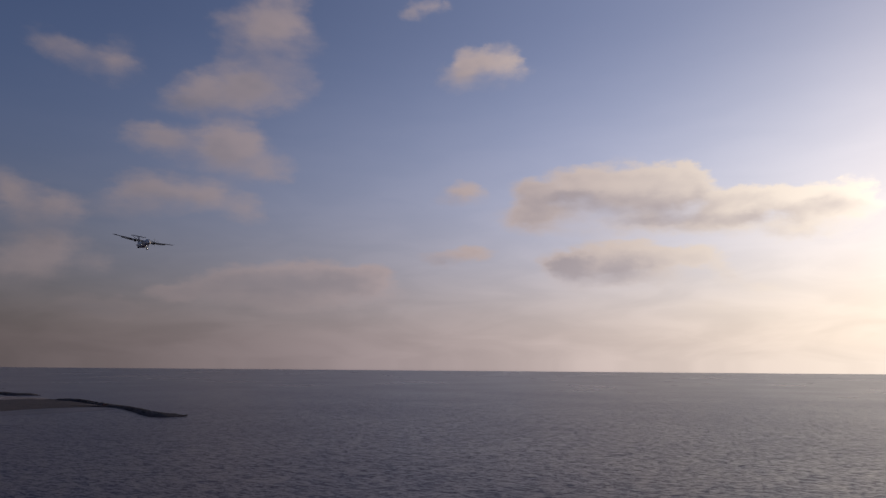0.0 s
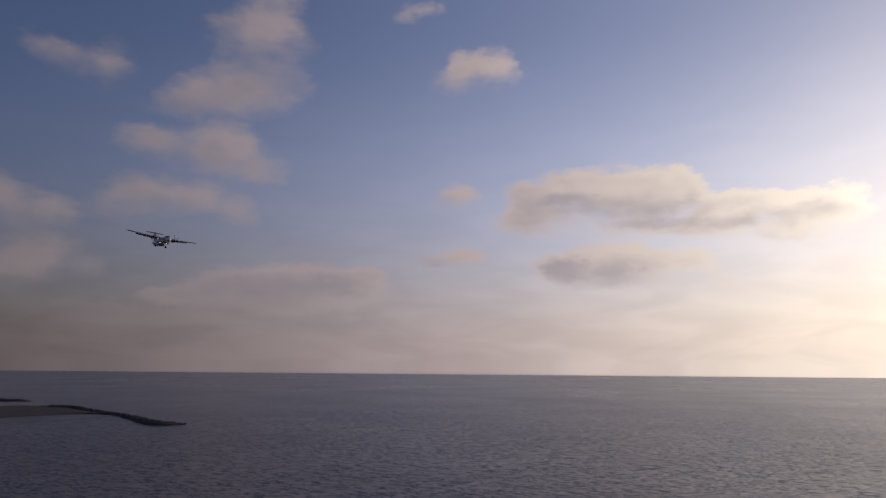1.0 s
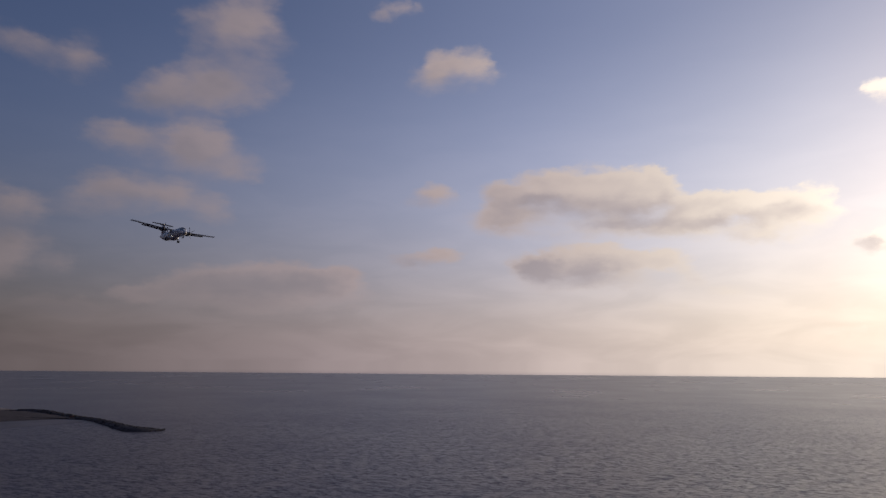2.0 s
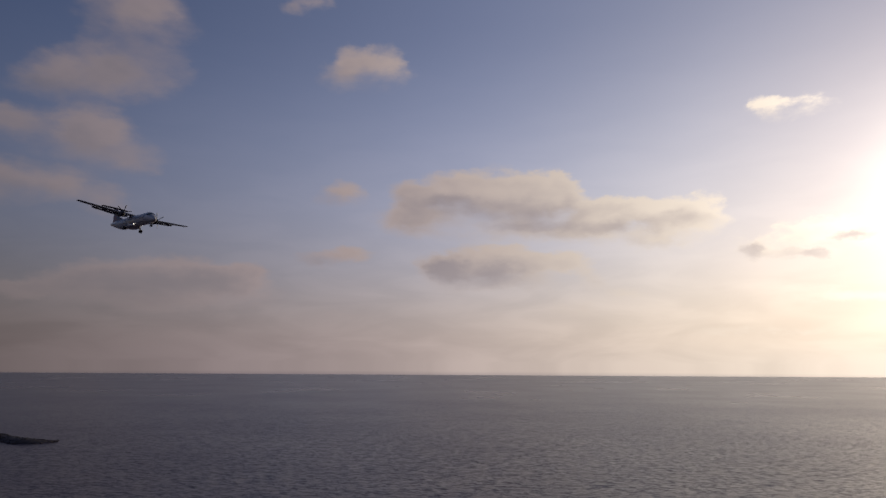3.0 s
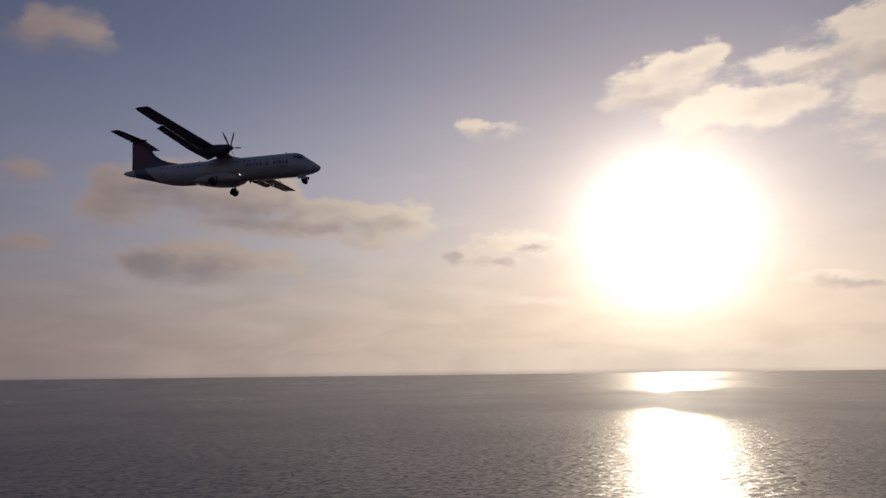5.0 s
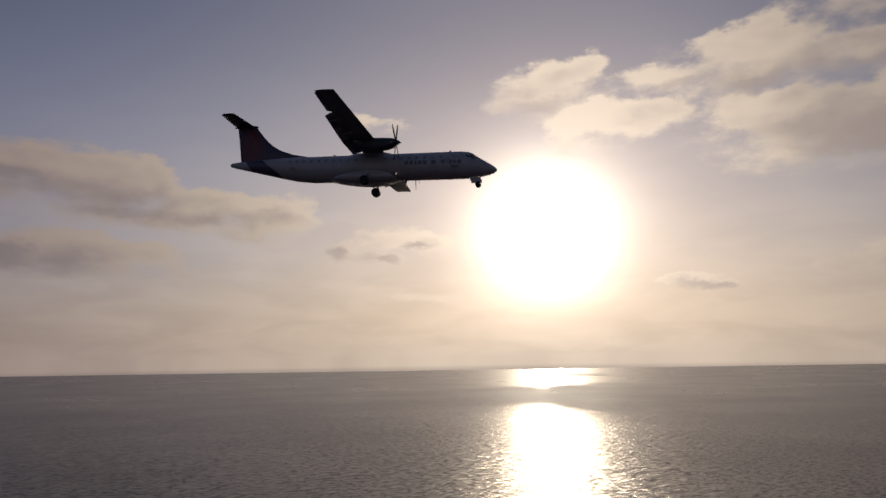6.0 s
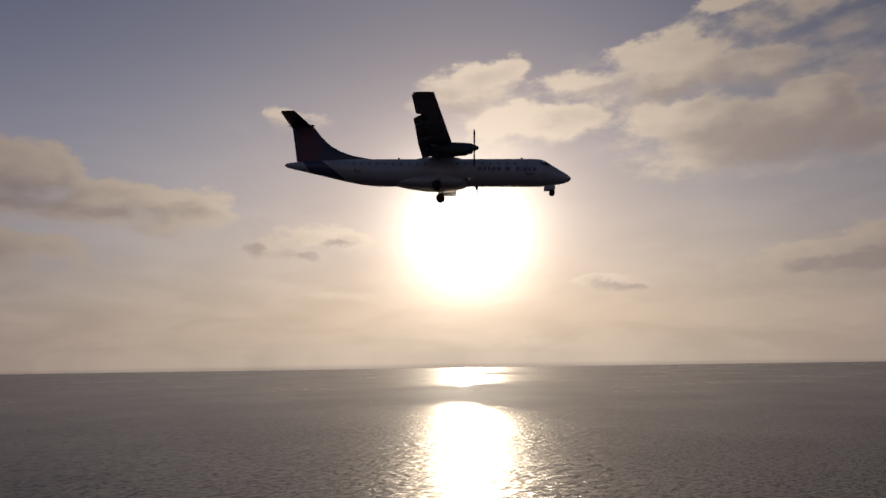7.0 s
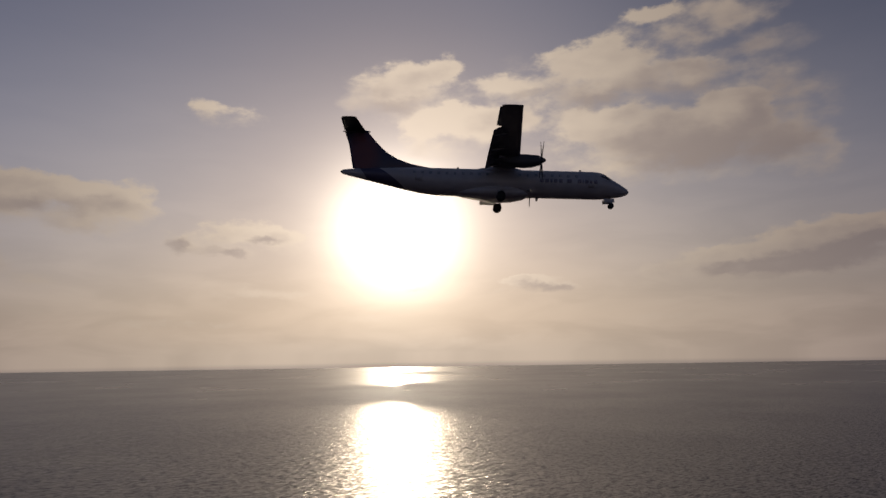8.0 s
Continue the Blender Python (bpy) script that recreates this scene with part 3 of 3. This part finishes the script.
# a small red hut where the breakwater meets the beach
hut = tagged(new("beach_hut"), "small dull red hut at the root of the breakwater", "hut")
hut.location = (-528, 1106, 1.5)
hut.rotation_euler = (0, 0, radians(35))
part("wall", box((-2.2, -1.6, 0), (2.2, 1.6, 2.6), 0.05), WOOD, hut)
part("roof", smooth(loft([[(x, -2.0, 2.5), (x, 0.0, 3.7), (x, 2.0, 2.5), (x, 0.0, 3.4)] for x in (-2.5, 2.5)])), DARK, hut)
part("door", box((-0.5, -1.66, 0), (0.5, -1.58, 2.0), 0.02), DARK, hut)

# ---- airliner ----
plane = tagged(new("airliner"), "white twin-propeller airliner with dark tail and lowered landing gear", "airplane")
plane.empty_display_size = 2
plane.matrix_basis = (Matrix.Translation((-85.71, 198.71, 109.15)) @ pose(0, 0, 0, 0, 0, 90 - 144.96)
                      @ pose(0, 0, 0, 0, 2.12, 0) @ pose(0, 0, 0, -5.35, 0, 0) @ Matrix.Diagonal((0.64, 0.64, 0.64, 1)))

HULL = [(0.38, -0.40, 0.03, 0.03), (0.30, -0.40, 0.20, 0.18), (0.10, -0.38, 0.38, 0.33), (-0.30, -0.32, 0.60, 0.53),
        (-0.80, -0.22, 0.81, 0.74), (-1.35, -0.09, 1.0, 0.94), (-1.75, 0.02, 1.11, 1.09), (-2.10, 0.12, 1.2, 1.24), (-2.55, 0.18, 1.29, 1.34),
        (-3.2, 0.20, 1.38, 1.37), (-4.2, 0.20, 1.43, 1.37), (-8.0, 0.20, 1.43, 1.37), (-12.0, 0.20, 1.43, 1.37), (-16.0, 0.20, 1.43, 1.37), (-18.6, 0.21, 1.43, 1.36),
        (-20.3, 0.30, 1.38, 1.27), (-22.0, 0.46, 1.24, 1.08), (-23.5, 0.62, 1.02, 0.88), (-25.0, 0.77, 0.76, 0.68),
        (-26.4, 0.90, 0.50, 0.49), (-27.4, 0.98, 0.30, 0.34), (-28.0, 1.02, 0.16, 0.22)]


def hull_at(x):
    for a, b in zip(HULL, HULL[1:]):
        if a[0] >= x >= b[0]:
            f = (a[0] - x) / (a[0] - b[0])
            return [a[i] + (b[i] - a[i]) * f for i in range(1, 4)]


def skin(x, angle, out=0.0):
    """A point on the hull; angle 0 is the left side, 90 the top."""
    z, a, b = hull_at(x)
    t = radians(angle)
    return Vector((x, (a + out) * math.cos(t), z + (b + out) * math.sin(t)))


def patch(x0, x1, a0, a1, out=0.012, nx=4, na=4, slant=0.0):
    """A thin plate that hugs the hull between two stations and two angles."""
    bm = bmesh.new()
    layers = []
    for o in (out - 0.03, out):
        layers.append([[bm.verts.new(skin(x0 + (x1 - x0) * i / nx + slant * j / na, a0 + (a1 - a0) * j / na, o)) for j in range(na + 1)] for i in range(nx + 1)])
    low_, high_ = layers
    for i in range(nx):
        for j in range(na):
            bm.faces.new((high_[i][j], high_[i + 1][j], high_[i + 1][j + 1], high_[i][j + 1]))
            bm.faces.new((low_[i][j], low_[i][j + 1], low_[i + 1][j + 1], low_[i + 1][j]))
    for i in range(nx):
        for j in (0, na):
            bm.faces.new((low_[i][j], low_[i + 1][j], high_[i + 1][j], high_[i][j]))
    for j in range(na):
        for i in (0, nx):
            bm.faces.new((low_[i][j], high_[i][j], high_[i][j + 1], low_[i][j + 1]))
    return bm


fuselage = part("fuselage", smooth(loft([oval(x, 0, z, a, b, 40) for x, z, a, b in HULL]), 50), PAINT, plane, "white fuselage with navy rear band")
part("tail_cone", smooth(turned([(-28.0, 0.15), (-28.15, 0.11), (-28.2, 0.03)], at=(0, 0, 1.02), k=16)), DARK, fuselage)

for side in (1, -1):
    mid = 0 if side > 0 else 180
    ang = lambda a: a if side > 0 else 180 - a
    # cockpit panes
    for x0, x1, a0, a1 in ((-1.42, -1.95, 55, 88), (-1.45, -2.1, 33, 52), (-1.7, -2.5, 22, 31.5)):
        part("windscreen_pane", smooth(patch(x0, x1, ang(a0), ang(a1), slant=-0.18)), GLASS, fuselage, "dark cockpit glass")
    # cabin windows
    for k in range(21):
        x = -4.9 - 0.79 * k
        if -13.2 < x < -11.2:
            continue
        part("cabin_window", smooth(patch(x, x - 0.26, ang(13), ang(26), nx=2, na=3)), CABIN, fuselage)
    # doors and hatches, slightly proud
    part("front_door", smooth(patch(-3.2, -3.95, ang(-28), ang(36))), PAINT, fuselage)
    part("rear_door", smooth(patch(-20.0, -20.75, ang(-22), ang(40))), PAINT, fuselage)
    # unreadable marking on the forward side: plain bars
    spans = ((-3.0, -3.35), (-3.5, -3.75), (-3.88, -4.22), (-4.35, -4.45), (-4.58, -4.95), (-5.5, -5.95), (-6.4, -6.75), (-6.9, -7.25), (-7.4, -7.6), (-7.75, -8.1), (-8.25, -8.6))
    for x0, x1 in spans:
        part("marking_bar", smooth(patch(x0, x1, ang(-11), ang(5), out=0.008, nx=2, na=3)), LETTER, fuselage)

# belly fairing with the wheel bays
FAIR = [(-9.4, 0.4, 0.12), (-10.2, 1.0, 0.42), (-11.2, 1.36, 0.62), (-12.5, 1.48, 0.68), (-13.8, 1.38, 0.62), (-15.4, 1.05, 0.42), (-17.2, 0.4, 0.12)]
part("belly_fairing", smooth(loft([oval(x, 0, -0.93, a, b, 28, 2.6) for x, a, b in FAIR]), 50), PAINT, plane)
part("wing_fairing", smooth(loft([oval(x, 0, 1.25, a, b, 24, 2.4) for x, a, b in
     ((-9.7, 0.2, 0.1), (-10.4, 0.8, 0.35), (-11.3, 1.15, 0.5), (-12.6, 1.2, 0.5), (-14.0, 1.0, 0.38), (-15.4, 0.5, 0.2), (-16.2, 0.15, 0.08))]), 50), PAINT, plane)


def wing_line(y):
    """Leading edge, chord, thickness ratio and height at a span station."""
    y = abs(y)
    f = max(0.0, (y - 4.9) / (13.4 - 4.9))
    return -10.95 - 0.80 * f, 2.50 - 0.79 * f, 0.17 - 0.05 * f, 1.52 + 0.66 * f


for side in (1, -1):
    rings = []
    for y in (0.4, 2.0, 4.05, 4.9, 6.5, 8.2, 9.88, 9.94, 11.6, 13.0, 13.35, 13.45):
        lead, chord, th, z = wing_line(y)
        if y < 9.9:  # shorter chord ahead of the flap slot
            chord, th = chord * 0.885, th / 0.885
        if y > 13.2:
            th *= 0.6 if y < 13.4 else 0.2
        rings.append(foil(lead, chord, th, side * y, z))
    wing = part("wing", smooth(loft(rings), 40), GREY, plane, "grey high-mounted wing")
    # landing flaps: lowered behind the wing with a slot between
    for y0, y1 in ((1.5, 4.88), (4.92, 9.85)):
        rings = []
        for y in (y0, (y0 + y1) / 2, y1):
            lead, chord, th, z = wing_line(y)
            rings.append(foil(lead - 0.855 * chord, 0.485 * chord - 0.30, 0.16, side * y, z - 0.06, droop=0.31))
        part("flap", smooth(loft(rings), 40), GREY, wing, "lowered landing flap")
    for y in (2.4, 6.2, 8.9):
        lead, chord, th, z = wing_line(y)
        part("flap_track_fairing", smooth(loft([oval(lead - chord * c, side * y, z - d, 0.07, h, 12) for c, d, h in
             ((0.55, 0.16, 0.03), (0.75, 0.26, 0.12), (1.0, 0.36, 0.13), (1.15, 0.45, 0.03))])), GREY, wing)
    rings = []
    for y in (10.0, 11.6, 13.1):
        lead, chord, th, z = wing_line(y)
        rings.append(foil(lead - 0.99 * chord, 0.10 * chord, 0.25, side * y, z + 0.01))
    part("aileron", smooth(loft(rings), 40), GREY, wing)
    # nacelle, spinner and blades
    nac = [(-8.95, 1.18, 0.30, 0.33), (-9.15, 1.14, 0.42, 0.47), (-9.7, 1.06, 0.50, 0.60), (-10.6, 1.04, 0.54, 0.66), (-11.6, 1.08, 0.54, 0.64),
           (-12.6, 1.18, 0.46, 0.48), (-13.2, 1.30, 0.30, 0.28), (-13.6, 1.38, 0.12, 0.10)]
    nacelle = part("engine_nacelle", smooth(loft([oval(x, side * 4.05, z, a, b, 28, 2.3) for x, z, a, b in nac]), 50), DARK, plane, "dark engine nacelle")
    part("air_intake", smooth(loft([oval(-9.02, side * 4.05, 0.78, 0.26, 0.10, 16), oval(-9.3, side * 4.05, 0.74, 0.30, 0.14, 16), oval(-10.1, side * 4.05, 0.62, 0.25, 0.12, 16)])), BLADE, nacelle)
    part("exhaust_pipe", smooth(rod((-12.2, side * 4.5, 1.2), (-12.9, side * 4.75, 1.22), 0.16, 0.15, 14)), METAL, nacelle)
    prop = tagged(new("propeller"), "six-bladed propeller at rest")
    prop.parent = plane
    prop.location = (-8.86, side * 4.05, 1.19)
    prop.rotation_euler = (radians(12 if side > 0 else -8), 0, 0)
    part("spinner", smooth(turned([(-0.12, 0.27), (0.05, 0.27), (0.2, 0.235), (0.33, 0.16), (0.41, 0.07), (0.43, 0.01)], k=20)), DARK, prop)
    blade = None
    for k in range(6):
        if blade is None:
            rows = []
            for r, c, tw in ((0.2, 0.14, 60), (0.5, 0.15, 52), (0.9, 0.17, 42), (1.3, 0.18, 34), (1.65, 0.16, 28), (1.88, 0.12, 25), (1.96, 0.08, 24)):
                t = radians(tw)
                ring = []
                for i in range(10):
                    a = 2 * math.pi * i / 10
                    p, q = c * 0.5 * math.cos(a), 0.022 * math.sin(a)
                    ring.append((p * math.sin(t) + q * math.cos(t), p * math.cos(t) - q * math.sin(t), r))
                rows.append(ring)
            blade = part("blade", smooth(loft(rows), 50), BLADE, prop, "black propeller blade")
        else:
            same(blade, prop, pose(0, 0, 0, 60 * k))

# fin: sections stacked upward, with a long dorsal root
FINS = [(1.35, -16.9, 9.95), (1.55, -18.3, 8.6), (1.75, -19.8, 7.15), (2.05, -21.3, 5.7), (2.5, -22.55, 4.55), (3.05, -23.5, 3.7), (3.6, -24.15, 3.15), (4.2, -24.72, 2.72), (5.0, -25.38, 2.27), (5.32, -25.65, 2.05)]
fin = part("fin", smooth(loft([foil(x, c, min(0.12, 0.30 / c), 0, z, vertical=True) for z, x, c in FINS]), 45), FIN, plane, "dark navy and red fin")
part("rudder", smooth(loft([foil(x, c, 0.10, 0.0, z, vertical=True) for z, x, c in ((1.4, -26.86, 0.14), (3.05, -27.18, 0.14), (5.15, -27.64, 0.12))]), 45), NAVY, fin)
for side in (1, -1):
    rings = []
    for f in (0.0, 0.3, 0.6, 0.9, 0.97, 1.0):
        th = 0.11 if f < 0.95 else (0.07 if f < 0.99 else 0.02)
        rings.append(foil(-25.85 - 0.68 * f, 2.05 - 0.72 * f, th, side * (0.02 + 3.45 * f), 5.34 + 0.03 * f))
    tailplane = part("tailplane", smooth(loft(rings), 40), DARK, plane, "dark tailplane on top of the fin")
    part("elevator", smooth(loft([foil(-27.88 + 0.03 * f, 0.12, 0.25, side * (0.3 + 3.0 * f), 5.34) for f in (0.0, 0.5, 1.0)]), 40), DARK, tailplane)
part("tail_bullet", smooth(turned([(-25.4, 0.02), (-25.6, 0.10), (-26.2, 0.17), (-27.3, 0.15), (-28.1, 0.06), (-28.2, 0.01)], at=(0, 0, 5.33), k=16)), DARK, fin)


def wheel(parent, at, radius, width):
    hub = new("wheel")
    hub.parent = parent
    hub.location = at
    part("tyre", smooth(turned([(-width / 2, radius * 0.62), (-width / 2, radius * 0.86), (-width * 0.36, radius * 0.97), (0, radius),
                                (width * 0.36, radius * 0.97), (width / 2, radius * 0.86), (width / 2, radius * 0.62)], "Y", k=28), 60), TYRE, hub, "black rubber tyre")
    part("rim", smooth(turned([(-width * 0.45, 0.05), (-width * 0.46, radius * 0.55), (-width * 0.40, radius * 0.64), (width * 0.40, radius * 0.64),
                               (width * 0.46, radius * 0.55), (width * 0.45, 0.05)], "Y", k=24), 40), METAL, hub)
    return hub


for side in (1, -1):
    gear = tagged(new("main_landing_gear"), "lowered main gear with twin wheels")
    gear.parent = plane
    gear.location = (-12.47, side * 1.97, -1.76)
    part("leg", smooth(rod((0.15, -side * 0.35, 0.75), (0.32, 0, 0.12), 0.13, 0.11)), METAL, gear)
    part("trailing_arm", smooth(rod((0.42, 0, 0.14), (0.0, 0, 0.0), 0.11, 0.08)), METAL, gear)
    part("shock_strut", smooth(rod((-0.25, -side * 0.3, 0.7), (0.0, 0, 0.02), 0.07, 0.06)), METAL, gear)
    part("axle", smooth(rod((0, -0.3, 0), (0, 0.3, 0), 0.06)), METAL, gear)
    for s in (-1, 1):
        wheel(gear, (0, 0.21 * s, 0), 0.44, 0.24)
    light = part("landing_light", smooth(turned([(0.035, 0.005), (0.03, 0.10), (0.05, 0.11), (0.06, 0.11), (0.06, 0.122), (-0.12, 0.11), (-0.22, 0.03)], at=(-9.62, side * 1.03, -0.80), k=16)), GREY, plane, "lit landing light")
    part("bulb", smooth(turned([(0.036, 0.09), (0.045, 0.088), (0.052, 0.01)], at=(-9.62, side * 1.03, -0.80), k=14)), lens, light, "glowing lamp glass")

gear = tagged(new("nose_landing_gear"), "lowered nose gear with twin wheels")
gear.parent = plane
gear.location = (-1.45, 0, -1.86)
part("leg", smooth(rod((-0.12, 0, 0.85), (0, 0, 0.05), 0.09, 0.07)), METAL, gear)
part("drag_brace", smooth(rod((-0.75, 0, 0.75), (-0.04, 0, 0.35), 0.05, 0.04)), METAL, gear)
part("axle", smooth(rod((0, -0.22, 0), (0, 0.22, 0), 0.045)), METAL, gear)
for s in (-1, 1):
    wheel(gear, (0, 0.17 * s, 0), 0.27, 0.16)
    part("gear_door", box((-0.75, s * 0.32 - 0.015, 0.28), (0.3, s * 0.32 + 0.015, 0.66), 0.01), PAINT, gear)
# blade aerials
for x, z, h, up in ((-4.2, 1.55, 0.26, 1), (-16.4, 1.55, 0.26, 1), (-8.6, -1.14, 0.42, -1)):
    part("aerial", smooth(loft([foil(x, 0.30, 0.12, 0, z, vertical=True), foil(x - 0.1, 0.16, 0.12, 0, z + up * h, vertical=True)])), DARK, plane)
